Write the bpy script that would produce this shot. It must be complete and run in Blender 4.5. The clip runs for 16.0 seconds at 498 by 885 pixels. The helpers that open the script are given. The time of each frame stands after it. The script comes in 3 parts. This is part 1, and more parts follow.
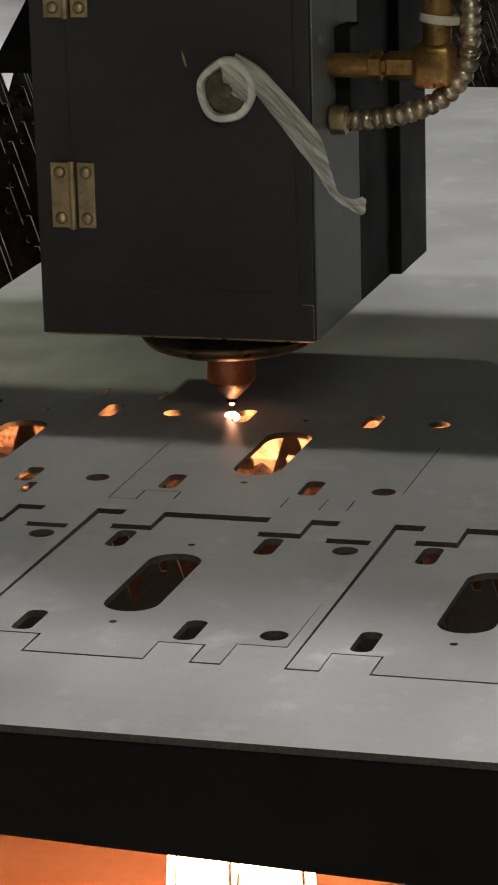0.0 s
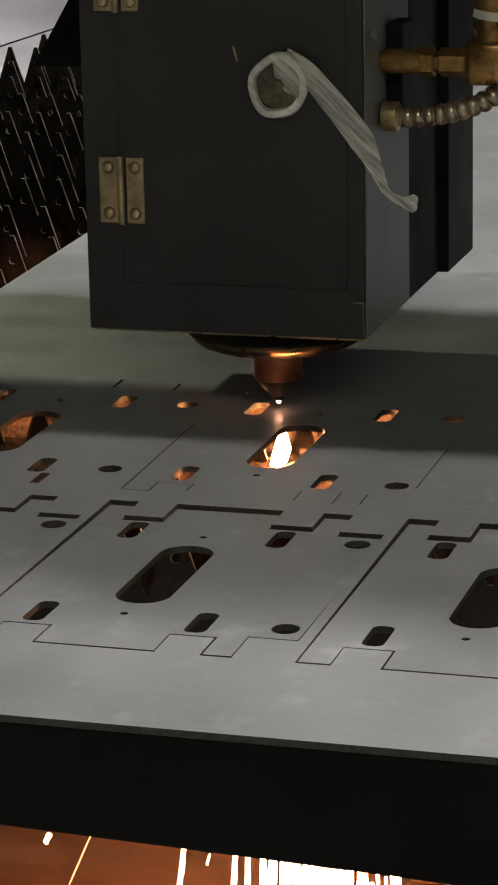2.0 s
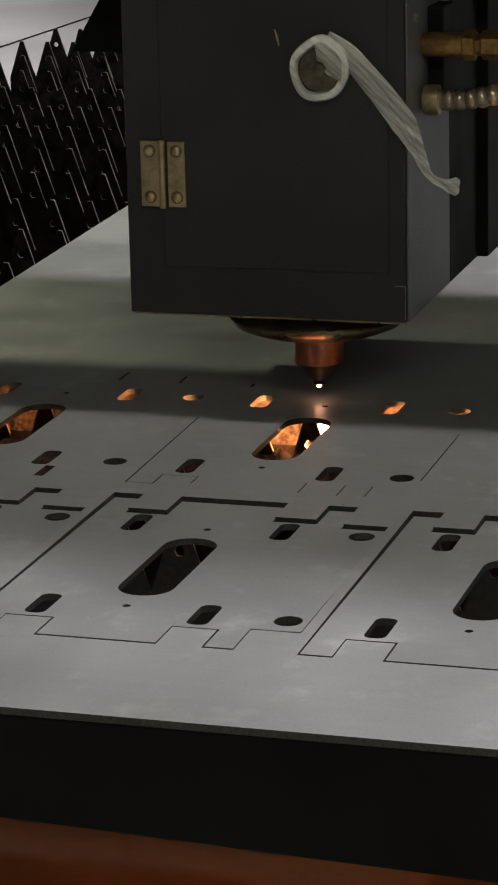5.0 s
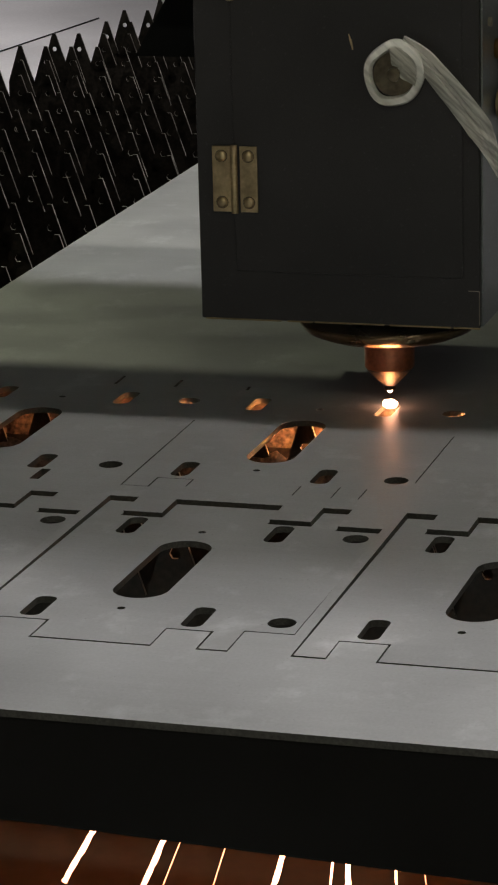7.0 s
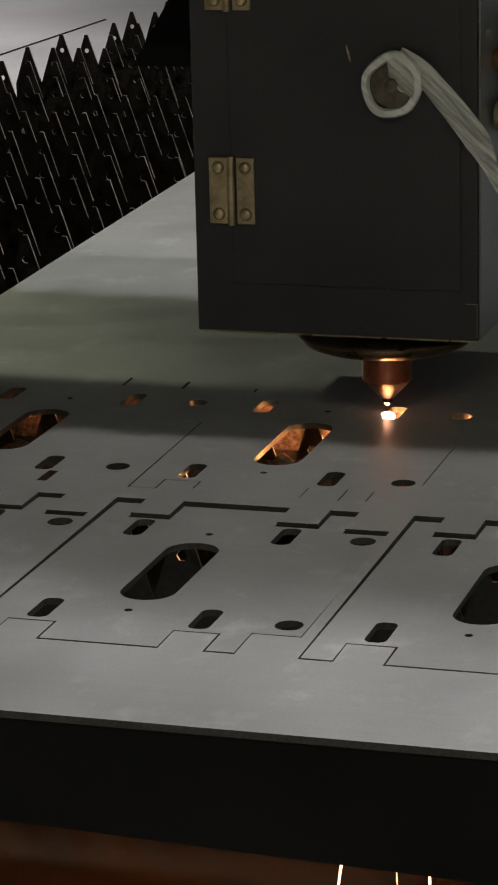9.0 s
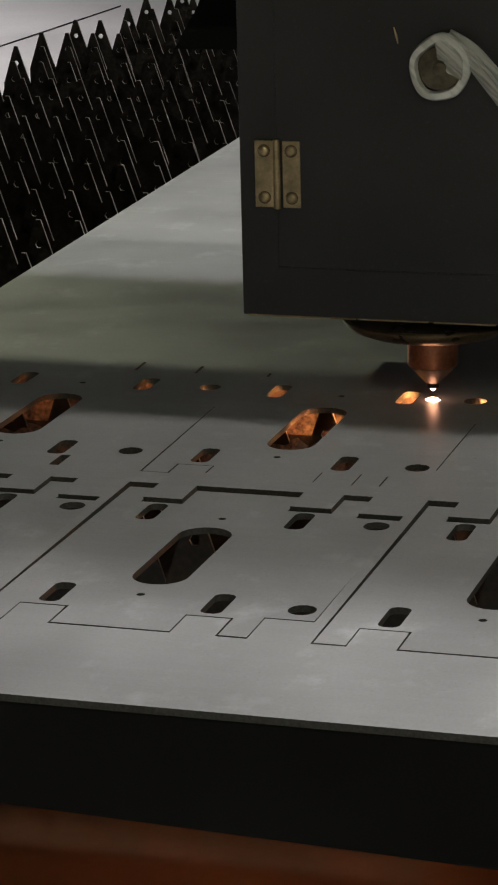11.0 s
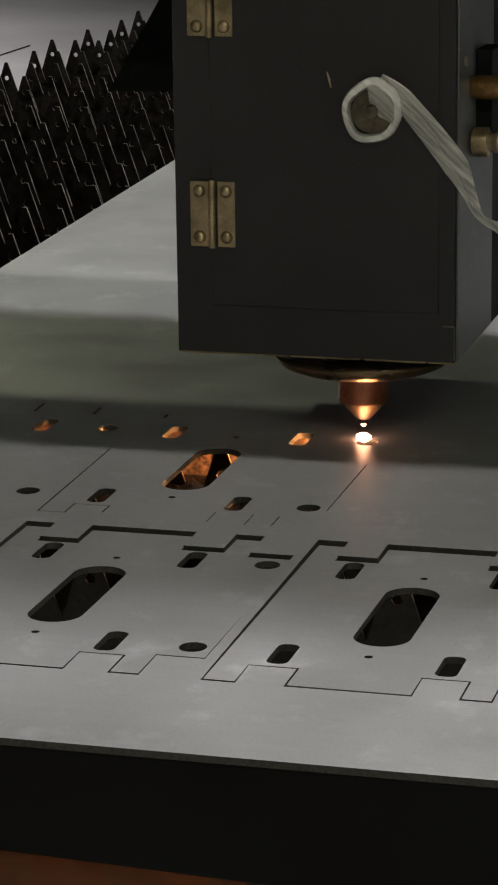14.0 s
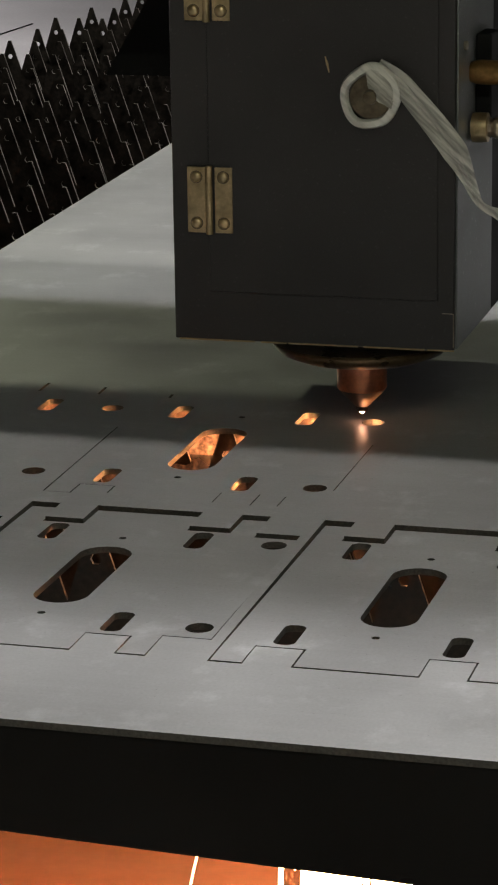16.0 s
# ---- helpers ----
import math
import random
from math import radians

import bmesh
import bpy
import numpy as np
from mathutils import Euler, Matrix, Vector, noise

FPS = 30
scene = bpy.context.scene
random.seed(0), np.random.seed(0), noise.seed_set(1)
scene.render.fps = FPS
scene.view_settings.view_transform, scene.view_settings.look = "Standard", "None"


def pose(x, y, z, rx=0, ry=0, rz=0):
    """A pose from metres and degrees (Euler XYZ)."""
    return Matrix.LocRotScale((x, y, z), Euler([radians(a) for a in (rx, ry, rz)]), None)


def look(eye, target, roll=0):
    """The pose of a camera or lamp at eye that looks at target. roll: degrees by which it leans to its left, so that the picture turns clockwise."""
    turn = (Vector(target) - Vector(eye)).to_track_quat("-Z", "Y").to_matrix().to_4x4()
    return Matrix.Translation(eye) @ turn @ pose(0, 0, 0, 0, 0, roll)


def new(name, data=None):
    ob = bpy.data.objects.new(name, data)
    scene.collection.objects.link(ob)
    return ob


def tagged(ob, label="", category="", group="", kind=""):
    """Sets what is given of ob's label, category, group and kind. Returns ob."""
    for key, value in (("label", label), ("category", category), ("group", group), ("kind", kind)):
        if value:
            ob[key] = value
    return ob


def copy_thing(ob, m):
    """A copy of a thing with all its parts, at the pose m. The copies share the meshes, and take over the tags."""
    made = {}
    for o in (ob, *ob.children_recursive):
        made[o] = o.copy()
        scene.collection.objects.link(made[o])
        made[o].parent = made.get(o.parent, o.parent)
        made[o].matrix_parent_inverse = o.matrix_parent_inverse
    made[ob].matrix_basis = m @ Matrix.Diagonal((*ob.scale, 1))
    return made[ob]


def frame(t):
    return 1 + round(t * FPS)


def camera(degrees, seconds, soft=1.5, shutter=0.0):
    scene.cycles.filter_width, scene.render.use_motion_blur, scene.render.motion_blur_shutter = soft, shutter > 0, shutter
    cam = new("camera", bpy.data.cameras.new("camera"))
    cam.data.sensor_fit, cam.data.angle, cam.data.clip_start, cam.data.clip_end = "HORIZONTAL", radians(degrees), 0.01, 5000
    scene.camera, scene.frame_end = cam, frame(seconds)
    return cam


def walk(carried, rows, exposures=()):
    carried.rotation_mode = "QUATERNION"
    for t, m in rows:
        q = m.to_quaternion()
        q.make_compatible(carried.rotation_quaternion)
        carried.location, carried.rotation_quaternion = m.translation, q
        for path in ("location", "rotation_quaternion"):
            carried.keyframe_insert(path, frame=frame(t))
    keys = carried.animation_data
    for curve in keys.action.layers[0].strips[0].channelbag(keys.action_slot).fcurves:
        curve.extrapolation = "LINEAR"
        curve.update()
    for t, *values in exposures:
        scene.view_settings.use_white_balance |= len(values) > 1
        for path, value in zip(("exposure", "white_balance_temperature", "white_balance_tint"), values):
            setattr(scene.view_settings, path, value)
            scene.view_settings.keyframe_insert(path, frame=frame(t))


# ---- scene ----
import functools

cam = camera(10.3, 16.0, soft=2.2)

PATH = [
    (0, (0.604, -1.732, 0.622), (0.067, 0.122, 0.1), -1.6),
    (0.5, (0.601, -1.733, 0.62), (0.064, 0.122, 0.1), -1.5),
    (1, (0.6, -1.734, 0.621), (0.061, 0.121, 0.1), -1.4),
    (1.5, (0.607, -1.73, 0.619), (0.058, 0.121, 0.097), -1.3),
    (2, (0.603, -1.728, 0.621), (0.057, 0.122, 0.094), -1.2),
    (2.5, (0.605, -1.724, 0.618), (0.055, 0.125, 0.091), -1.2),
    (3, (0.606, -1.72, 0.618), (0.054, 0.128, 0.088), -1.4),
    (3.5, (0.607, -1.721, 0.616), (0.053, 0.126, 0.086), -1.4),
    (4, (0.608, -1.722, 0.618), (0.052, 0.124, 0.086), -1.3),
    (6.5, (0.619, -1.717, 0.613), (0.056, 0.129, 0.088), -1.5),
    (7, (0.62, -1.727, 0.618), (0.06, 0.119, 0.091), -1.5),
    (7.5, (0.62, -1.727, 0.618), (0.059, 0.119, 0.091), -1.5),
    (8, (0.62, -1.728, 0.617), (0.058, 0.118, 0.091), -1.5),
    (8.5, (0.618, -1.732, 0.62), (0.057, 0.114, 0.095), -1.3),
    (9, (0.619, -1.728, 0.619), (0.055, 0.117, 0.093), -1.4),
    (11.5, (0.616, -1.719, 0.613), (0.042, 0.12, 0.078), -1.4),
    (12, (0.615, -1.722, 0.614), (0.05, 0.12, 0.079), -1.3),
    (12.5, (0.625, -1.731, 0.618), (0.074, 0.117, 0.087), -1.2),
    (13, (0.634, -1.746, 0.622), (0.104, 0.111, 0.1), -1.0),
    (13.5, (0.641, -1.762, 0.63), (0.124, 0.101, 0.116), -0.8),
    (14, (0.643, -1.759, 0.628), (0.13, 0.106, 0.119), -0.8),
    (14.5, (0.637, -1.759, 0.629), (0.126, 0.105, 0.117), -0.9),
    (15, (0.635, -1.758, 0.628), (0.125, 0.106, 0.114), -0.9),
    (15.5, (0.632, -1.756, 0.626), (0.124, 0.108, 0.109), -0.7),
    (16, (0.638, -1.752, 0.627), (0.124, 0.109, 0.103), -0.8),
]
EXPOSURE = [(0, 0.10), (0.5, -0.18), (1.0, -0.15), (1.8, -0.04), (2.5, -0.16), (3.0, -0.16), (3.5, 0.10), (4.0, -0.18), (6.2, 0.0), (6.5, -0.05), (7.0, -0.22),
            (8.0, -0.16), (8.5, 0.10), (9.0, -0.22), (11.5, -0.10), (12.0, -0.08), (12.5, -0.15), (13.0, -0.10), (15.0, -0.11), (15.5, -0.02), (16.0, 0.08)]
walk(cam, [(t, look(eye, target, roll)) for t, eye, target, roll in PATH], EXPOSURE)


# ---- light ----
world = bpy.data.worlds.new("hall_air")
scene.world = world
world.use_nodes = True
world.node_tree.nodes["Background"].inputs[0].default_value = (0.75, 0.85, 1.0, 1)
world.node_tree.nodes["Background"].inputs[1].default_value = 0.02


def lamp(name, place, target, width, length, watts, colour):
    data = bpy.data.lights.new(name, "AREA")
    data.shape, data.size, data.size_y, data.energy, data.color = "RECTANGLE", width, length, watts, colour
    ob = new(name, data)
    ob.matrix_world = look(place, target)
    return ob


lamp("hall_lamp", (1.3, 0.564, 4.3), (1.3, 0.564, 0.0), 1.2, 0.10, 84, (1.0, 0.97, 0.87))
lamp("hall_lamp_second", (1.3, 1.97, 4.3), (1.3, 1.97, 0.0), 1.2, 0.50, 158, (1.0, 0.975, 0.95))
lamp("hall_lamp_side", (-3.75, 5.45, 4.2), (-0.3, 0.643, 0.0), 0.25, 0.25, 62, (0.94, 1.0, 0.66))
lamp("hall_lamp_near", (2.0, -5.0, 3.6), (2.0, -5.0, 0.0), 3.0, 0.3, 118, (0.98, 1.0, 0.76))
# unseen lamp with a narrowed beam, added to brighten the far floor
lamp("far_floor_fill", (-7.5, 6.5, 4.3), (-7.5, 6.5, 0.0), 0.3, 5.0, 700, (1.0, 0.96, 0.97)).data.spread = radians(100)


# ---- materials ----
def material(name, colour, rough=0.5, metal=0.0, grain=0.0, scale=200.0, bump=0.0, stain=0.0, stain_scale=12.0, stretch=(1, 1, 1),
             coat=0.0, speck=0.0):
    """A procedural surface: grain and stains vary colour and gloss, the grain lifts the surface."""
    m = bpy.data.materials.new(name)
    m.use_nodes = True
    nt = m.node_tree
    nd, lk = nt.nodes, nt.links
    b = nd["Principled BSDF"]
    b.inputs["Roughness"].default_value, b.inputs["Metallic"].default_value = rough, metal
    b.inputs["Coat Weight"].default_value = coat
    tc = nd.new("ShaderNodeTexCoord")
    mp = nd.new("ShaderNodeMapping")
    mp.inputs["Scale"].default_value = stretch
    lk.new(tc.outputs["Object"], mp.inputs["Vector"])

    def noise_at(s, detail):
        n = nd.new("ShaderNodeTexNoise")
        n.inputs["Scale"].default_value, n.inputs["Detail"].default_value = s, detail
        lk.new(mp.outputs["Vector"], n.inputs["Vector"])
        return n.outputs["Fac"]

    def ranged(sock, lo, hi, a=0.3, c=0.7):
        r = nd.new("ShaderNodeMapRange")
        r.inputs[1].default_value, r.inputs[2].default_value = a, c
        r.inputs[3].default_value, r.inputs[4].default_value = lo, hi
        lk.new(sock, r.inputs[0])
        return r.outputs[0]

    def times(a, c):
        t = nd.new("ShaderNodeMath")
        t.operation = "MULTIPLY"
        lk.new(a, t.inputs[0])
        lk.new(c, t.inputs[1])
        return t.outputs[0]

    fine, broad = noise_at(scale, 4), noise_at(stain_scale, 5)
    k = times(ranged(fine, 1 - grain, 1 + grain), ranged(broad, 1 - stain, 1 + stain))
    if speck:
        k = times(k, ranged(noise_at(scale * 0.35, 2), 1.0, 1.0 + speck, 0.66, 0.74))
    mix = nd.new("ShaderNodeVectorMath")
    mix.operation = "SCALE"
    mix.inputs[0].default_value = colour[:3]
    lk.new(k, mix.inputs["Scale"])
    lk.new(mix.outputs[0], b.inputs["Base Color"])
    lk.new(ranged(broad, rough * (1 - 0.6 * stain), min(1, rough * (1 + 0.6 * stain))), b.inputs["Roughness"])
    if bump:
        bp = nd.new("ShaderNodeBump")
        bp.inputs["Strength"].default_value, bp.inputs["Distance"].default_value = bump, 0.0006
        lk.new(fine, bp.inputs["Height"])
        lk.new(bp.outputs[0], b.inputs["Normal"])
    return m


def glow(name, colour, strength):
    m = bpy.data.materials.new(name)
    m.use_nodes = True
    b = m.node_tree.nodes["Principled BSDF"]
    b.inputs["Base Color"].default_value = (0.02, 0.02, 0.02, 1)
    b.inputs["Emission Color"].default_value = (*colour, 1)
    b.inputs["Emission Strength"].default_value = strength
    return m




def sheet_material():
    """Rolled steel: fine rolling grain along the sheet, cloudy gloss, a few pale scuffs and specks."""
    m = material("rolled_steel", (0.47, 0.47, 0.487), 0.42, 0.55, 0.05, 420, 0.04, 0.08, 7, (1, 0.8, 1))
    nd, lk = m.node_tree.nodes, m.node_tree.links
    b = nd["Principled BSDF"]
    old = b.inputs["Base Color"].links[0].from_socket
    old_rough = b.inputs["Roughness"].links[0].from_socket
    geo = nd.new("ShaderNodeNewGeometry")

    def cloud(size, stretch, detail, lo, hi, a, c):
        mp, n, r = nd.new("ShaderNodeMapping"), nd.new("ShaderNodeTexNoise"), nd.new("ShaderNodeMapRange")
        mp.inputs["Scale"].default_value = stretch
        n.inputs["Scale"].default_value, n.inputs["Detail"].default_value, n.inputs["Roughness"].default_value = size, detail, 0.65
        lk.new(geo.outputs["Position"], mp.inputs["Vector"])
        lk.new(mp.outputs["Vector"], n.inputs["Vector"])
        lk.new(n.outputs["Fac"], r.inputs[0])
        for k, v in zip((1, 2, 3, 4), (a, c, lo, hi)):
            r.inputs[k].default_value = v
        return r.outputs[0]

    def times(p, q):
        t = nd.new("ShaderNodeMath")
        t.operation = "MULTIPLY"
        lk.new(p, t.inputs[0])
        lk.new(q, t.inputs[1])
        return t.outputs[0]

    k = times(cloud(4.0, (1, 1, 1), 6, 0.91, 1.08, 0.3, 0.7), cloud(60.0, (0.06, 1.6, 1), 3, 0.975, 1.025, 0.3, 0.7))
    k = times(k, cloud(17.0, (1, 0.8, 1), 6, 1.0, 1.32, 0.56, 0.74))
    k = times(k, cloud(260.0, (1, 1, 1), 2, 1.0, 0.72, 0.68, 0.76))
    v = nd.new("ShaderNodeVectorMath")
    v.operation = "SCALE"
    lk.new(old, v.inputs[0])
    lk.new(k, v.inputs["Scale"])
    lk.new(v.outputs[0], b.inputs["Base Color"])
    lk.new(times(old_rough, cloud(9.0, (1, 1, 1), 6, 0.82, 1.2, 0.3, 0.7)), b.inputs["Roughness"])
    return m


M_SHEET = sheet_material()
M_KERF = material("cut_edge_steel", (0.055, 0.053, 0.048), 0.6, 0.4, 0.35, 500, 0.3, 0.2, 60)
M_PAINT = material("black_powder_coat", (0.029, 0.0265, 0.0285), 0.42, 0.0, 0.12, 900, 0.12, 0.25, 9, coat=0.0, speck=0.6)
M_DARK = material("matt_black_paint", (0.006, 0.006, 0.0065), 0.6, 0.0, 0.2, 500, 0.1, 0.3, 9)
M_DARK.node_tree.nodes["Principled BSDF"].inputs["Specular IOR Level"].default_value = 0.2
# far paler than the housing paint: the light on the side is in it
M_SIDE = material("lit_side_paint", (0.19, 0.20, 0.215), 0.45, 0.1, 0.12, 700, 0.1, 0.3, 14, speck=0.8)
M_RAIL = material("black_rail_paint", (0.0030, 0.0024, 0.0025), 0.75, 0.0, 0.2, 500, 0.1, 0.3, 6)
M_RAIL.node_tree.nodes["Principled BSDF"].inputs["Specular IOR Level"].default_value = 0.2
M_SLAT = material("scorched_slat_steel", (0.015, 0.012, 0.009), 0.5, 0.4, 0.5, 160, 0.5, 0.9, 40)
# tooth edges much paler than the faces, with caught light in the colour
M_SLAT_EDGE = material("lit_slat_edge", (0.26, 0.245, 0.22), 0.40, 0.5, 0.3, 160, 0.2, 0.95, 22)
M_SLAG = material("crusty_slag", (0.10, 0.075, 0.06), 0.6, 0.2, 0.7, 220, 0.6, 0.5, 60)
M_TRAY = material("rusty_tray_steel", (0.10, 0.056, 0.038), 0.8, 0.1, 0.08, 60, 0.1, 0.14, 4)
M_HINGE = material("brassy_zinc", (0.52, 0.40, 0.24), 0.36, 0.85, 0.12, 300, 0.1, 0.3, 60)
M_BRASS = material("aged_brass", (0.42, 0.24, 0.09), 0.32, 0.85, 0.2, 250, 0.15, 0.4, 40)
M_COPPER = material("copper_nozzle", (0.55, 0.20, 0.11), 0.33, 0.9, 0.15, 250, 0.1, 0.3, 50)
M_BRONZE = material("bronzed_ring", (0.15, 0.105, 0.06), 0.30, 0.9, 0.2, 250, 0.1, 0.3, 40)
M_TIP = material("dark_nozzle", (0.06, 0.045, 0.04), 0.45, 0.8, 0.2, 250, 0.1, 0.3, 80)
M_HOSE = material("corrugated_hose_metal", (0.52, 0.43, 0.33), 0.33, 0.85, 0.15, 250, 0.05, 0.3, 40)
M_NYLON = material("white_nylon", (0.66, 0.62, 0.54), 0.45, 0.0, 0.06, 300, 0.05, 0.1, 60)
M_SEAT = material("dark_screw_seat", (0.11, 0.085, 0.055), 0.6, 0.3, 0.2, 300, 0.1, 0.3, 60)
M_KNOB = material("dark_bronzed_steel", (0.17, 0.14, 0.10), 0.34, 0.7, 0.15, 300, 0.1, 0.3, 60)
M_BOLT = material("dull_steel", (0.30, 0.27, 0.22), 0.45, 0.7, 0.2, 300, 0.1, 0.3, 60)
M_CONCRETE = material("grey_floor_paint", (0.60, 0.585, 0.585), 0.65, 0.0, 0.06, 60, 0.1, 0.12, 1.2)
M_WALL = material("hall_wall_paint", (0.07, 0.07, 0.07), 0.8, 0.0, 0.05, 20, 0.05, 0.12, 0.8)
M_SPOT = glow("white_hot_cut_glow", (1.0, 0.46, 0.26), 34)
M_JET = glow("spark_light", (1.0, 0.37, 0.12), 480)
M_SHOWER = glow("spark_shower_light", (1.0, 0.37, 0.14), 300)
M_STREAK = glow("spark_streak_light", (1.0, 0.36, 0.18), 4.5)
M_STREAK_HOT = glow("hot_spark_light", (1.0, 0.40, 0.23), 9)


def film_material(name, thin, dense, rough):
    """Clear plastic film: partly see-through, whitish where it creases, lit through from behind."""
    m = bpy.data.materials.new(name)
    m.use_nodes = True
    nd, lk = m.node_tree.nodes, m.node_tree.links
    b = nd["Principled BSDF"]
    b.inputs["Base Color"].default_value = (1.0, 0.98, 0.94, 1)
    b.inputs["Roughness"].default_value = rough
    tc, n, r, bp = (nd.new("ShaderNode" + k) for k in ("TexCoord", "TexNoise", "MapRange", "Bump"))
    n.inputs["Scale"].default_value, n.inputs["Detail"].default_value = 1.0, 3
    mp = nd.new("ShaderNodeMapping")
    turn = nd.new("ShaderNodeMapping")
    turn.inputs["Rotation"].default_value, mp.inputs["Scale"].default_value = (0, radians(-42), 0), (20, 60, 260)
    lk.new(tc.outputs["Object"], turn.inputs["Vector"])
    lk.new(turn.outputs["Vector"], mp.inputs["Vector"])
    lk.new(mp.outputs["Vector"], n.inputs["Vector"])
    for k, v in zip((1, 2, 3, 4), (0.36, 0.62, thin, dense)):
        r.inputs[k].default_value = v
    lk.new(n.outputs["Fac"], r.inputs[0])
    lk.new(r.outputs[0], b.inputs["Alpha"])
    bp.inputs["Strength"].default_value, bp.inputs["Distance"].default_value = 0.9, 0.001
    lk.new(n.outputs["Fac"], bp.inputs["Height"])
    lk.new(bp.outputs[0], b.inputs["Normal"])
    tr, mix = nd.new("ShaderNodeBsdfTranslucent"), nd.new("ShaderNodeMixShader")
    tr.inputs["Color"].default_value = (0.92, 0.88, 0.80, 1)
    mix.inputs[0].default_value = 0.15
    lk.new(b.outputs[0], mix.inputs[1])
    lk.new(tr.outputs[0], mix.inputs[2])
    lk.new(mix.outputs[0], nd["Material Output"].inputs["Surface"])
    return m


M_FILM = film_material("clear_tape_film", 0.30, 0.92, 0.08)
M_FILM_THICK = film_material("layered_tape_film", 0.72, 1.0, 0.16)


# ---- mesh helpers ----
def finish(name, bm, mats, smooth=None):
    bmesh.ops.recalc_face_normals(bm, faces=bm.faces)
    me = bpy.data.meshes.new(name)
    bm.to_mesh(me)
    bm.free()
    for m in mats if isinstance(mats, (list, tuple)) else [mats]:
        me.materials.append(m)
    if smooth:
        me.shade_smooth()
        me.set_sharp_from_angle(angle=radians(smooth))
    return me


def part(name, bm, mats, parent=None, label="", smooth=None, shift=None):
    if shift is not None:
        bmesh.ops.translate(bm, verts=bm.verts, vec=-Vector(shift))
    ob = new(name, finish(name, bm, mats, smooth))
    if parent is not None:
        ob.parent = parent
    return tagged(ob, label)


def box(x0, x1, y0, y1, z0, z1, bevel=0.0, bm=None, segments=2):
    own = bmesh.new()
    bmesh.ops.create_cube(own, size=1)
    for v in own.verts:
        v.co = Vector((x0 + (v.co.x + 0.5) * (x1 - x0), y0 + (v.co.y + 0.5) * (y1 - y0), z0 + (v.co.z + 0.5) * (z1 - z0)))
    if bevel:
        bmesh.ops.bevel(own, geom=own.edges[:], offset=bevel, segments=segments, affect="EDGES", profile=0.5)
    return merge(bm, own)


def merge(bm, own):
    if bm is None:
        return own
    tmp = bpy.data.meshes.new("tmp")
    own.to_mesh(tmp)
    own.free()
    bm.from_mesh(tmp)
    bpy.data.meshes.remove(tmp)
    return bm


def lathe(rings, centre, axis=(0, 0, 1), n=32, bm=None):
    """A turned body: rings of (distance along the axis, radius)."""
    own = bmesh.new()
    turn = Vector((0, 0, 1)).rotation_difference(Vector(axis)).to_matrix()
    loops = []
    for d, r in rings:
        if r < 1e-6:
            loops.append([own.verts.new(Vector(centre) + turn @ Vector((0, 0, d)))])
        else:
            loops.append([own.verts.new(Vector(centre) + turn @ Vector((r * math.cos(2 * math.pi * k / n), r * math.sin(2 * math.pi * k / n), d)))
                          for k in range(n)])
    for a, c in zip(loops, loops[1:]):
        for k in range(n):
            q = (k + 1) % n
            if len(a) == 1 and len(c) > 1:
                own.faces.new((a[0], c[k], c[q]))
            elif len(c) == 1 and len(a) > 1:
                own.faces.new((a[k], a[q], c[0]))
            elif len(a) > 1:
                own.faces.new((a[k], a[q], c[q], c[k]))
    for loop in (loops[0], loops[-1]):
        if len(loop) > 2:
            own.faces.new(loop)
    return merge(bm, own)


def tube(points, radius, n=12, bm=None, closed=False):
    """A round tube along points; radius is a number or one for each point."""
    own = bmesh.new()
    pts = [Vector(p) for p in points]
    loops = []
    up = Vector((0.1, 1, 0.2)).normalized()
    for k, p in enumerate(pts):
        a = pts[k - 1] if k or closed else p
        c = pts[(k + 1) % len(pts)] if k < len(pts) - 1 or closed else p
        d = (c - a).normalized()
        s = d.cross(up).normalized()
        u = s.cross(d)
        r = radius[k] if isinstance(radius, (list, tuple)) else radius
        loops.append([own.verts.new(p + r * (math.cos(2 * math.pi * q / n) * s + math.sin(2 * math.pi * q / n) * u)) for q in range(n)])
    for k in range(len(loops) if closed else len(loops) - 1):
        a, c = loops[k], loops[(k + 1) % len(loops)]
        for q in range(n):
            own.faces.new((a[q], a[(q + 1) % n], c[(q + 1) % n], c[q]))
    if not closed:
        own.faces.new(loops[0])
        own.faces.new(loops[-1])
    return merge(bm, own)


def smooth_path(points, steps):
    """A Catmull-Rom curve through points."""
    p = [Vector(points[0])] + [Vector(q) for q in points] + [Vector(points[-1])]
    out = []
    for k in range(1, len(p) - 2):
        for s in range(steps):
            u = s / steps
            a, b, c, d = p[k - 1], p[k], p[k + 1], p[k + 2]
            out.append(0.5 * (2 * b + (c - a) * u + (2 * a - 5 * b + 4 * c - d) * u * u + (3 * b - a - 3 * c + d) * u ** 3))
    return out + [p[-2]]


# ---- outlines of the cut parts ----
def stadium(cx, cy, half_x, half_y, r, n=8):
    pts = []
    for sx, sy, a0 in ((1, 1, 0), (-1, 1, 90), (-1, -1, 180), (1, -1, 270)):
        for k in range(n + 1):
            a = radians(a0 + 90 * k / n)
            pts.append((cx + sx * (half_x - r) + r * math.cos(a), cy + sy * (half_y - r) + r * math.sin(a)))
    return pts


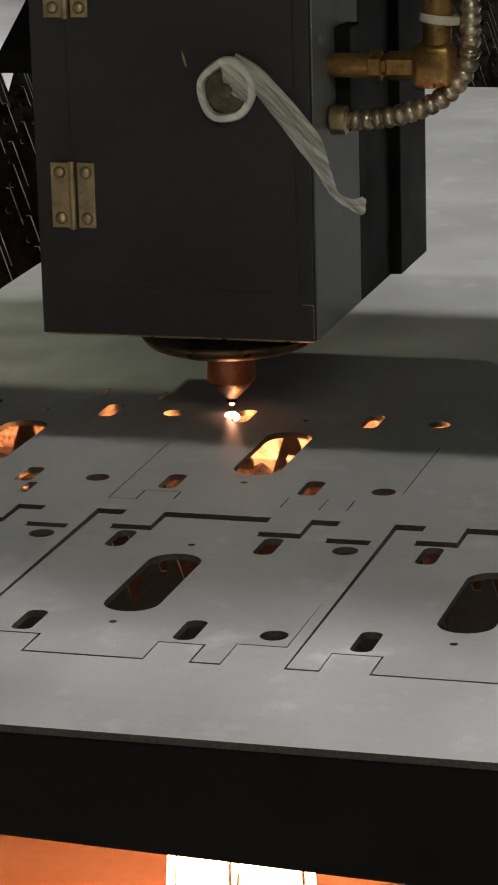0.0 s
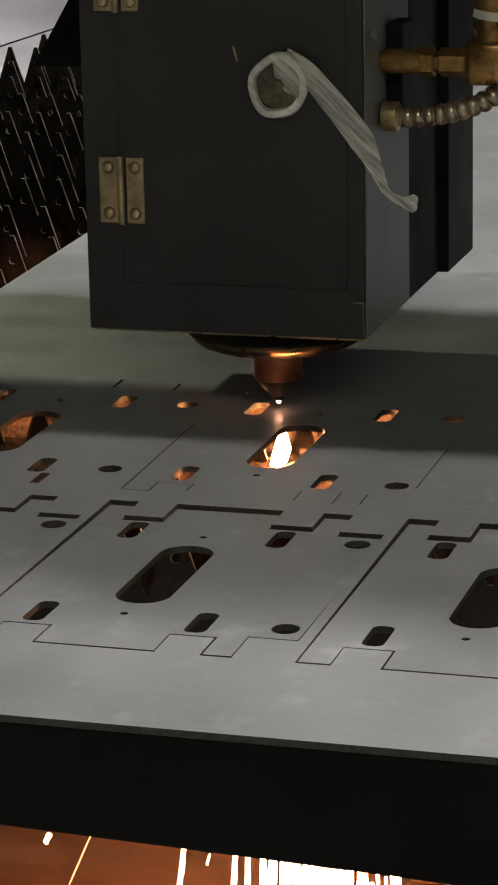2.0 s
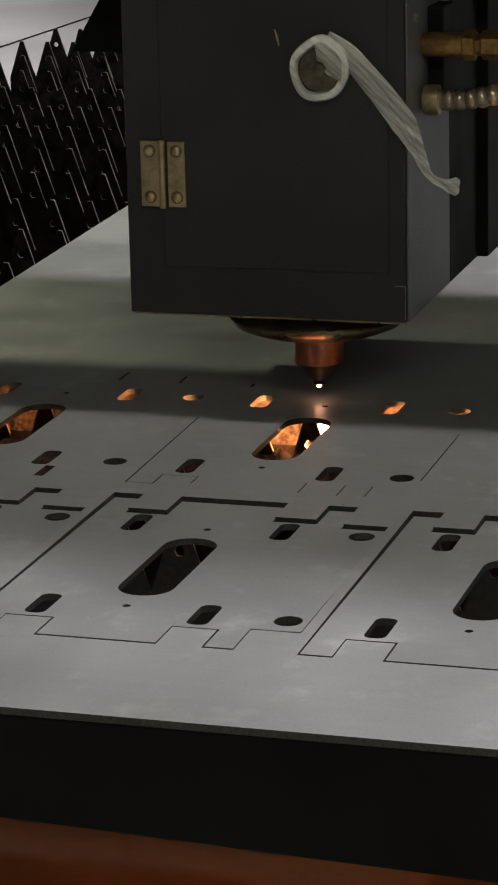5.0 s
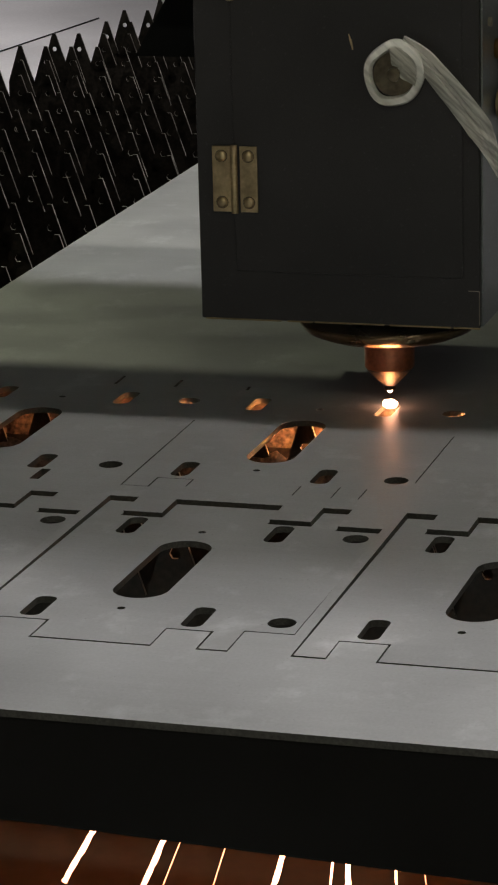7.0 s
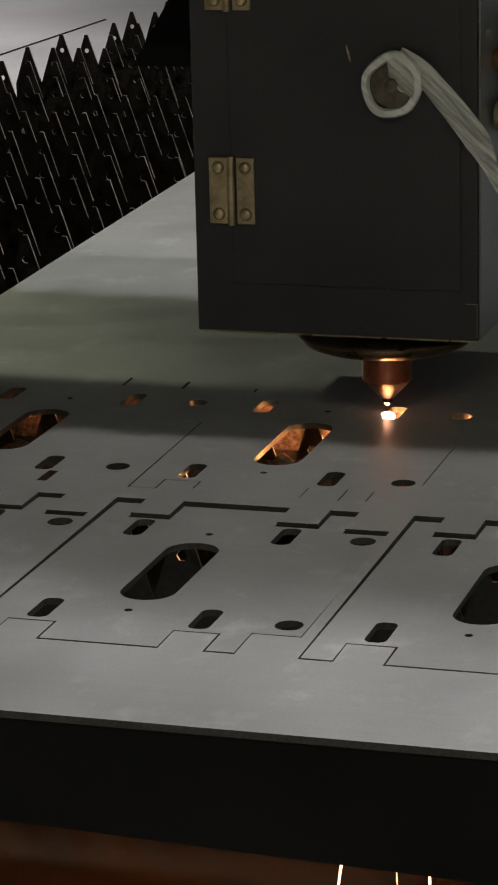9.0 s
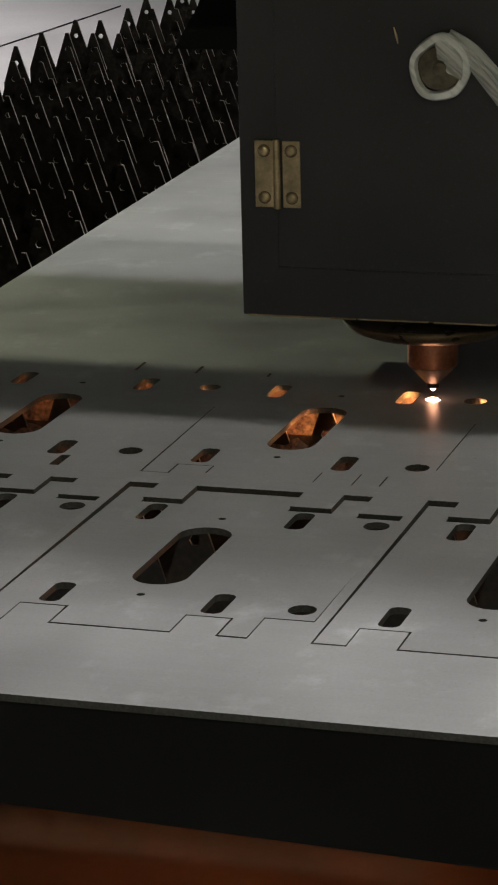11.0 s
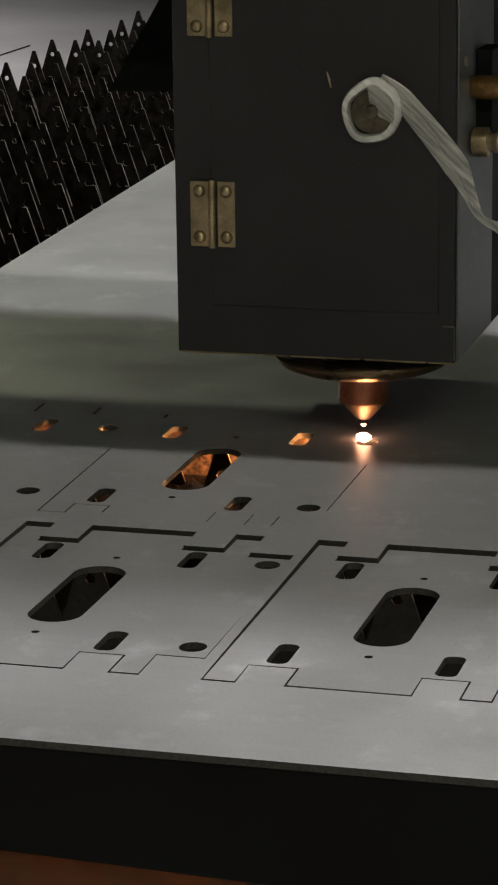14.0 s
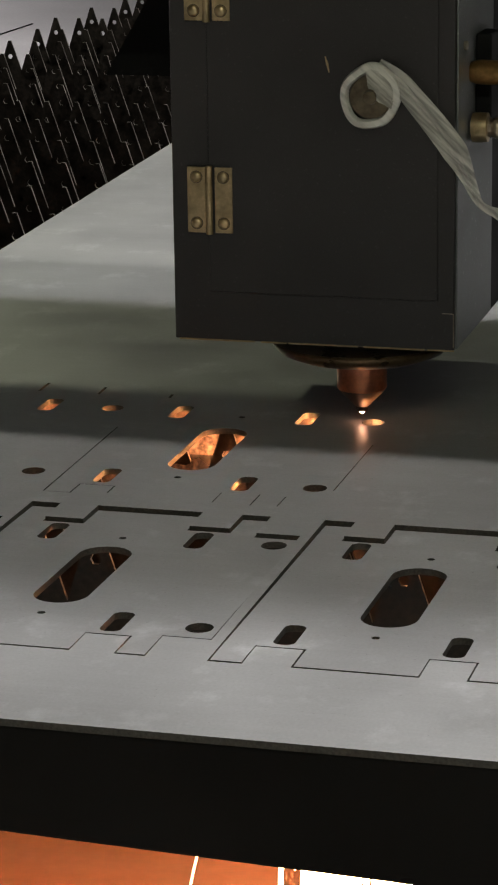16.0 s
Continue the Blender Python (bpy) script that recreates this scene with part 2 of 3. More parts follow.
def hole_loops(dx, dy, rear=0.191):
    """The openings of one part: four slots, two round holes, one large slot, two small pilot holes."""
    loops = [stadium(dx + sx * 0.059, dy + y, 0.0078, 0.021, 0.0062, 5) for sx in (-1, 1) for y in (rear, -0.007)]
    loops += [stadium(dx + 0.119, dy + y, 0.0098, 0.0105, 0.0097, 6) for y in (rear, -0.007)]
    loops += [stadium(dx, dy + 0.092, 0.0205, 0.069, 0.0204, 12)]
    loops += [stadium(dx, dy + y, 0.0030, 0.0030, 0.0029, 4) for y in (0.0, rear - 0.007)]
    return loops


OUTLINE = [(-0.100, -0.070), (-0.077, -0.070), (-0.077, -0.034), (-0.042, -0.034), (-0.042, -0.070), (0.044, -0.070), (0.044, -0.034),
           (0.077, -0.034), (0.077, -0.070), (0.098, -0.070), (0.098, -0.028), (0.133, -0.028), (0.133, 0.217), (0.098, 0.217),
           (0.098, 0.262), (0.076, 0.262), (0.076, 0.224), (0.042, 0.224), (0.042, 0.262), (-0.044, 0.262), (-0.044, 0.224),
           (-0.077, 0.224), (-0.077, 0.262), (-0.100, 0.262)]
PITCH, ROW = 0.243, 0.353
THICK = 0.005


def grown(loop, dx, dy):
    """A counter-clockwise right-angled outline moved outwards by dx and dy."""
    out = []
    for k in range(len(loop)):
        a, b, c = Vector(loop[k - 1]), Vector(loop[k]), Vector(loop[(k + 1) % len(loop)])
        n1, n2 = (b - a).normalized(), (c - b).normalized()
        m = Vector((n1.y, -n1.x)) + Vector((n2.y, -n2.x))
        out.append((b.x + m.x * dx, b.y + m.y * dy))
    return out


def ribbon_loop(line, w):
    """A narrow closed outline round an open line."""
    left, right = [], []
    for k, p in enumerate(line):
        p = Vector(p)
        a = (p - Vector(line[k - 1])).normalized() if k else None
        c = (Vector(line[k + 1]) - p).normalized() if k < len(line) - 1 else None
        a, c = a or c, c or a
        n1, n2 = Vector((-a.y, a.x)), Vector((-c.y, c.x))
        m = (n1 + n2) * (w / 2 / (1 + n1.dot(n2)))
        m.y *= 0.6
        left.append(tuple(p + m))
        right.append(tuple(p - m))
    return left + right[::-1]


def plate(loops, z_top, thick):
    """A plate with openings: loops[0] is the outside. Faces of the cut walls take the second material."""
    bm = bmesh.new()
    edges = []
    for loop in loops:
        vs = [bm.verts.new((x, y, z_top)) for x, y in loop]
        edges += [bm.edges.new((vs[k - 1], vs[k])) for k in range(len(vs))]
    bmesh.ops.triangle_fill(bm, use_beauty=True, use_dissolve=False, edges=edges, normal=(0, 0, 1))
    top = bm.faces[:]
    for f in top:
        if f.normal.z < 0:
            f.normal_flip()
    made = bmesh.ops.extrude_face_region(bm, geom=top, use_keep_orig=True)
    low = [g for g in made["geom"] if isinstance(g, bmesh.types.BMVert)]
    bmesh.ops.translate(bm, verts=low, vec=(0, 0, -thick))
    bm.normal_update()
    for f in bm.faces:
        f.material_index = 1 if abs(f.normal.z) < 0.5 else 0
    return bm


# ---- the sheet and the bed ----
def build_sheet():
    loops = [[(-0.432, -0.205), (1.2, -0.205), (1.2, 2.66), (-0.545, 2.66)]]
    for k in (-1, 0, 1, 2):
        loops.append(grown([(x + k * PITCH, y) for x, y in OUTLINE], 0.0007, 0.0015))
    # the row behind: openings cut, outlines half cut
    for k in (-1, 0):
        loops += hole_loops(k * PITCH - 0.006, ROW + 0.003, 0.208)
    loops.append(ribbon_loop([(-0.105, 0.500), (-0.102, 0.294), (-0.079, 0.294), (-0.079, 0.320), (-0.049, 0.320), (-0.049, 0.300)], 0.0012))
    for x, y0, y1 in ((0.042, 0.292, 0.320), (0.074, 0.290, 0.321), (0.096, 0.292, 0.320), (0.1295, 0.345, 0.490)):
        loops.append(ribbon_loop([(x, y0), (x, y1)], 0.0009))
    loops.append(stadium(-0.178, 0.311, 0.0042, 0.015, 0.001, 2))
    # short lead-in cuts behind the rear openings
    for x, y1 in ((-0.217, 0.642), (-0.159, 0.637), (-0.090, 0.624)):
        loops.append(ribbon_loop([(x, 0.611), (x - 0.001, y1)], 0.0028))
    sheet = new("steel_sheet", finish("steel_sheet", plate(loops, 0.0, THICK), [M_SHEET, M_KERF]))
    return tagged(sheet, "large grey rolled steel sheet with laser-cut slots, lying on the bed", "sheet metal")


def build_cut_part(k):
    loops = [grown([(x, y + 0.070) for x, y in OUTLINE], -0.0005, -0.0015)]
    loops += [[(x - 0.001, y * 1.027) for x, y in loop] for loop in hole_loops(0.0, 0.070)]
    ob = new("cut_part", finish("cut_part", plate(loops, 0.0, THICK), [M_SHEET, M_KERF]))
    tagged(ob, "cut-out grey steel blank with slots, sagging in the sheet", "metal blank", "cut blanks in the sheet")
    ob.matrix_world = pose(k * PITCH, -0.070, -0.0001, -0.55, 0, 0)
    return ob


build_sheet()
first_part = build_cut_part(0)
for k in (-1, 1, 2):
    copy_thing(first_part, pose(k * PITCH, -0.070, -0.0001, -0.55 - 0.05 * k, 0.0, 0))


def slat_mesh():
    """One bed slat: a steel strip with a row of pointed teeth, each with a round hole."""
    pitch, high, deep, thick = 0.050, 0.066, 0.170, 0.003
    count = 54
    bm = bmesh.new()
    for k in range(count):
        x = k * pitch
        outer = [(x, -deep), (x + pitch, -deep), (x + pitch, -high), (x + pitch * 0.56, 0.0), (x + pitch * 0.44, 0.0), (x, -high)]
        hole = [(x + pitch / 2 + 0.0048 * math.cos(a), -0.030 + 0.0048 * math.sin(a)) for a in [radians(60 * q) for q in range(6)]]
        edges = []
        for loop in (outer, hole):
            vs = [bm.verts.new((px, 0, pz)) for px, pz in loop]
            edges += [bm.edges.new((vs[q - 1], vs[q])) for q in range(len(vs))]
        bmesh.ops.triangle_fill(bm, use_beauty=True, use_dissolve=False, edges=edges, normal=(0, -1, 0))
    made = bmesh.ops.extrude_face_region(bm, geom=bm.faces[:], use_keep_orig=True)
    bmesh.ops.translate(bm, verts=[g for g in made["geom"] if isinstance(g, bmesh.types.BMVert)], vec=(0, thick, 0))
    bm.normal_update()
    for f in bm.faces:
        f.material_index = 1 if abs(f.normal.y) < 0.5 else 0
    return finish("bed_slat", bm, [M_SLAT, M_SLAT_EDGE])


def slag_mesh(seed):
    """Lumpy slag that has run into the valleys of a slat."""
    rng = random.Random(seed)
    bm = bmesh.new()
    rows = []
    for k in range(181):
        x = 0.55 + k * 0.009
        top, thick = -0.037 + rng.uniform(-0.005, 0.004), rng.uniform(0.002, 0.005)
        rows.append([bm.verts.new(q) for q in ((x, -thick, -0.085), (x, -thick * rng.uniform(0.8, 1.5), top - 0.012), (x, 0.0015, top),
                                               (x, 0.003 + thick * rng.uniform(0.8, 1.5), top - 0.012), (x, 0.003 + thick, -0.085))])
    for p, q in zip(rows, rows[1:]):
        for j in range(5):
            bm.faces.new((p[j], p[(j + 1) % 5], q[(j + 1) % 5], q[j]))
    bm.faces.new(rows[0])
    bm.faces.new(rows[-1])
    return finish("slag", bm, M_SLAG)


def build_slats():
    me = slat_mesh()
    rng = random.Random(4)
    phases = {3: 0.030, 5: 0.012, 6: 0.020, 7: 0.014, 8: 0.034, 9: 0.035, 10: 0.019, 11: 0.047, 12: 0.045, 13: 0.045}
    for k in range(1, 27):
        ob = new("bed_slat", me)
        ob.matrix_world = pose(-1.275 + phases.get(k, rng.uniform(0.0, 0.05)), -0.015 + 0.19 * k if k > 1 else 0.235, -THICK - 0.001, rng.uniform(-1.2, 1.2) if k != 3 else 0, 0, 0)
        tagged(ob, "scorched black steel slat with pointed teeth", "bed slat", "slats of the cutting bed")
        if k in (3, 4):
            crust = new("slag_crust", slag_mesh(k))
            crust.parent = ob
            tagged(crust, "lumpy dark slag stuck in the valleys")


build_slats()


def build_bed():
    bed = tagged(new("cutting_bed"), "black welded steel frame of the cutting bed", "machine frame")
    rail = box(-1.4, 1.6, -0.204, -0.125, -0.083, -0.0055, 0.002)
    for v in rail.verts:
        if v.co.z < -0.05:
            v.co.z += 0.0060 - 0.035 * v.co.x
    part("front_rail", rail, M_RAIL, bed)
    part("side_rail", box(1.45, 1.55, -0.12, 5.1, -0.16, -0.02, 0.003), M_RAIL, bed)
    part("rear_rail", box(-1.3, 1.6, 5.15, 5.25, -0.16, -0.02, 0.003), M_RAIL, bed)
    part("tray_panel", box(-1.4, 1.6, 0.74, 5.2, -0.66, -0.62), M_TRAY, bed, "rust-brown scrap tray")
    part("tray_panel", box(-1.4, 1.6, -0.12, 0.34, -0.66, -0.62), M_TRAY, bed, "rust-brown scrap tray")
    part("side_wall", box(-1.45, -1.40, -0.2, 5.2, -0.84, -0.20), M_RAIL, bed)
    # unseen pit, added to shut off the shower's light once it drops
    part("light_pit_wall", box(-1.4, 1.6, 0.70, 0.736, -1.9, -0.62), M_RAIL, bed)
    part("light_pit_wall", box(-1.4, 1.6, 0.344, 0.38, -1.9, -0.62), M_RAIL, bed)
    part("back_wall", box(-1.4, 1.6, 5.26, 5.30, -0.84, -0.20), M_RAIL, bed)


build_bed()


def build_hall():
    def piece(name, bm, m, label):
        tagged(part(name, bm, m), label, kind="structure")
    piece("ground", box(-9, 9, 0.9, 14, -2.05, -0.85), M_CONCRETE, "pale grey painted concrete hall floor")
    piece("floor_front", box(-9, 9, -6, 0.33, -2.05, -0.85), M_CONCRETE, "pale grey painted concrete hall floor")
    piece("floor_strip_left", box(-9, -1.46, 0.33, 0.9, -2.05, -0.85), M_CONCRETE, "pale grey painted concrete hall floor")
    piece("floor_strip_right", box(1.61, 9, 0.33, 0.9, -2.05, -0.85), M_CONCRETE, "pale grey painted concrete hall floor")
    piece("wall_left", box(-9.2, -9, -6, 14, -2, 5), M_WALL, "plain grey hall wall")
    piece("wall_right", box(9, 9.2, -6, 14, -2, 5), M_WALL, "plain grey hall wall")
    piece("wall_far", box(-9.2, 9.2, 14, 14.2, -2, 5), M_WALL, "plain grey hall wall")
    piece("wall_near", box(-9.2, 9.2, -6.2, -6, -2, 5), M_WALL, "plain grey hall wall")
    piece("ceiling", box(-9.2, 9.2, -6.2, 14.2, 5, 5.2), M_WALL, "plain grey hall ceiling")


build_hall()


def build_cable():
    line = smooth_path([(-3.78, 8.59, -0.847), (-3.77, 9.17, -0.847), (-3.76, 9.75, -0.847), (-3.75, 10.45, -0.847)], 10)
    return tagged(part("floor_cable", tube(line, 0.003, 8), M_DARK), "thin dark cable lying on the hall floor", "cable")


build_cable()

# ---- the cutting head ----
BASE = (-0.073, 0.564, 0.0)
FRONT, SIDE_L, SIDE_R, LOW = 0.502, -0.229, 0.020, 0.085


def build_head():
    head = tagged(new("laser_cutting_head"), "black laser cutting head with copper nozzle and brass fittings", "cutting head")
    head.location = BASE

    def p(name, bm, m, parent=None, label="", smooth=None):
        return part(name, bm, m, parent or head, label, smooth, BASE)

    p("housing", box(SIDE_L, SIDE_R - 0.002, FRONT, 0.787, LOW, 0.70, 0.0012), M_PAINT)
    # one side face: front strip painted paler as if lit, rear strip black
    p("side_panel", box(SIDE_R - 0.0018, SIDE_R, FRONT + 0.004, 0.665, LOW + 0.001, 0.70, 0.0006), M_SIDE, None, "worn side panel, its lit strip painted paler grey")
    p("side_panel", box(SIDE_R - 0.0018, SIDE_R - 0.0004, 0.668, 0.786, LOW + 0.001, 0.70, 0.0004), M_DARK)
    p("door", box(-0.196, 0.004, FRONT - 0.0022, FRONT - 0.0004, 0.128, 0.698, 0.0008), M_PAINT)
    p("mounting_plate", box(-0.21, 0.029, 0.791, 0.904, LOW, 0.70, 0.0015), M_DARK)
    # carriage plate behind, with a slanted edge
    bm = bmesh.new()
    prof = [(-0.385, 0.272), (-0.215, 0.272), (-0.215, 0.500), (-0.248, 0.500)]
    vs = [bm.verts.new((x, 0.80, z)) for x, z in prof]
    f = bm.faces.new(vs)
    made = bmesh.ops.extrude_face_region(bm, geom=[f])
    bmesh.ops.translate(bm, verts=[g for g in made["geom"] if isinstance(g, bmesh.types.BMVert)], vec=(0, 0.02, 0))
    p("carriage_plate", bm, M_DARK)
    # hinges
    for zc in (0.2085, 0.390):
        h = p("hinge", lathe([(-0.0295, 0.0), (-0.0295, 0.0031), (0.0295, 0.0031), (0.0295, 0.0)], (-0.1950, FRONT - 0.0042, zc), n=14),
              M_HINGE, None, "brassy zinc-plated butt hinge", 40)
        for x0, x1 in ((-0.2145, -0.1978), (-0.1900, -0.1745)):
            p("leaf", box(x0, x1, FRONT - 0.0042, FRONT - 0.0020 if x0 > -0.2 else FRONT, zc - 0.0285, zc + 0.0285, 0.0006), M_HINGE, h)
            for sz in (-0.020, 0.020):
                p("screw_seat", lathe([(0, 0.0055), (0.0003, 0.0055), (0.0003, 0.0)], ((x0 + x1) / 2, FRONT - 0.0042, zc + sz), (0, -1, 0), 16), M_SEAT, h, "dark ring round the screw")
                p("screw", lathe([(0, 0.0048), (0.0012, 0.0048), (0.0026, 0.0036), (0.0030, 0.0)], ((x0 + x1) / 2, FRONT - 0.0042, zc + sz), (0, -1, 0), 14),
                  M_HINGE, h, "", 50)
    # glint along the housing's bottom edge, built as brassy rods; then scratches
    rng = random.Random(2)
    x = SIDE_L + 0.004
    while x < SIDE_R - 0.004:
        w = rng.uniform(0.02, 0.07)
        p("edge_glint", tube([(x, FRONT - 0.0001, LOW), (min(x + w, SIDE_R - 0.002), FRONT - 0.0001, LOW)], 0.0008, 8), M_HINGE, None, "", 60)
        x += w + rng.uniform(0.001, 0.006)
    for x0, x1, z0, z1 in ((0.0172, 0.0178, 0.088, 0.117), (0.008, 0.0175, 0.117, 0.1176)):
        p("scratch", box(x0, x1, FRONT - 0.0004, FRONT + 0.001, z0, z1), M_BOLT)
    p("scratch", tube([(-0.0925, FRONT - 0.0024, 0.3335), (-0.0905, FRONT - 0.0026, 0.327), (-0.0890, FRONT - 0.0024, 0.320)], [0.0004, 0.0012, 0.0005], 8), M_HINGE, None, "yellowish paint chip")
    # door knob bolt
    p("door_bolt", lathe([(0, 0.0190), (0.006, 0.0190), (0.008, 0.0175), (0.0081, 0.006), (0.0115, 0.0055), (0.0120, 0.004), (0.0116, 0.0)], (-0.052, FRONT - 0.002, 0.301), (0, -1, 0), 32),
      M_KNOB, None, "round dull steel door bolt", 40)
    # nozzle
    ax, ay = BASE[0] - 0.0035, BASE[1]
    p("flange_ring", lathe([(0.078, 0.030), (0.078, 0.0775), (0.0765, 0.0788), (0.0745, 0.0785), (0.0690, 0.0735), (0.0640, 0.0610), (0.0605, 0.0420), (0.059, 0.024), (0.059, 0.0)],
                           (ax, ay, 0), n=56), M_BRONZE, None, "bronze-coloured round flange", 40)
    p("nozzle_body", lathe([(0.064, 0.0222), (0.0345, 0.0222), (0.033, 0.0215)], (ax, ay, 0), n=36), M_COPPER, None, "copper nozzle body", 40)
    p("nozzle_tip", lathe([(0.033, 0.0212), (0.0300, 0.0190), (0.0180, 0.0075), (0.0165, 0.0055), (0.0125, 0.0050), (0.0120, 0.0)], (ax, ay, 0), n=32), M_TIP, None, "dark nozzle tip", 40)
    # brass fitting stack out of the side
    y, z = 0.560, 0.315
    p("fitting", lathe([(0, 0.0085), (0.006, 0.0105), (0.036, 0.0105), (0.036, 0.009)], (SIDE_R, y, z), (1, 0, 0), 20), M_BRASS, None, "aged brass pipe fitting", 40)
    p("hex_nut", lathe([(0, 0.0125), (0.001, 0.0135), (0.010, 0.0135), (0.011, 0.0125)], (SIDE_R + 0.036, y, z), (1, 0, 0), 6), M_BRASS, None, "aged brass nut")
    p("fitting", lathe([(0, 0.009), (0.004, 0.0095), (0.006, 0.0125), (0.026, 0.0125), (0.030, 0.010)], (SIDE_R + 0.047, y, z), (1, 0, 0), 6), M_BRASS, None, "aged brass pipe fitting")
    p("elbow", box(0.095, 0.130, y - 0.015, y + 0.015, z - 0.018, z + 0.020, 0.006), M_BRASS, None, "brass elbow", 50)
    p("riser", lathe([(0.018, 0.0125), (0.040, 0.0125), (0.041, 0.0145), (0.075, 0.0145), (0.076, 0.012), (0.16, 0.012)], (0.115, y, z), (0, 0, 1), 12), M_BRASS, None, "brass riser pipe", 40)
    p("cable_tie", lathe([(0, 0.0155), (0.0, 0.0175), (0.007, 0.0175), (0.007, 0.0155)], (0.117, y, 0.352), (0.12, 0, 1), 24), M_NYLON, None, "white nylon cable tie", 40)
    p("tie_tail", box(0.138, 0.150, y - 0.006, y + 0.004, 0.350, 0.372, 0.002), M_NYLON, None, "white nylon tie end")
    p("small_bolt", lathe([(0, 0.004), (0.003, 0.004), (0.004, 0.0)], (SIDE_R, 0.530, 0.341), (1, 0, 0), 10), M_BOLT)
    p("bracket", box(SIDE_R, SIDE_R + 0.014, 0.580, 0.62, 0.255, 0.345, 0.002), M_DARK)
    # corrugated hose
    p("ferrule", lathe([(0, 0.0085), (0.001, 0.0125), (0.006, 0.0130), (0.014, 0.0125), (0.015, 0.0085)], (0.022, y - 0.004, 0.2685), (1, 0, 0.02), 24), M_HINGE, None, "brass hose ferrule", 40)
    path = smooth_path([(0.030, y - 0.004, 0.2690), (0.055, y - 0.004, 0.2690), (0.088, y - 0.004, 0.2750), (0.120, y - 0.002, 0.2890),
                        (0.140, y, 0.3150), (0.1435, y, 0.3500), (0.1430, y, 0.42)], 46)
    dist, rad = 0.0, []
    for k, q in enumerate(path):
        dist += (q - path[k - 1]).length if k else 0
        rad.append(0.0064 + 0.0030 * math.sqrt(abs(math.sin(math.pi * dist / 0.0096))))
    p("hose", tube(path, rad, 14), M_HOSE, None, "corrugated bronze-coloured metal hose", 60)
    # glowing cut below the tip
    # small glowing bead stands for the cut's light on the nozzle tip
    bm = bmesh.new()
    bmesh.ops.create_icosphere(bm, subdivisions=2, radius=0.0024, matrix=Matrix.Translation((ax, ay, 0.0115)))
    p("tip_glint", bm, M_SPOT, None, "glowing bead for the glint on the nozzle tip", 60)
    bm = bmesh.new()
    bmesh.ops.create_icosphere(bm, subdivisions=3, radius=0.0058, matrix=Matrix.Translation((ax, ay, -0.0010)) @ Matrix.Diagonal((1.1, 1.2, 0.7, 1)))
    for v in bm.verts:
        v.co += Vector((v.co.x - ax, v.co.y - ay, 0)) * 0.35 * noise.noise(v.co * 400)
    spot = p("molten_spot", bm, M_SPOT, None, "white-hot glowing cut point", 60)
    return head, spot


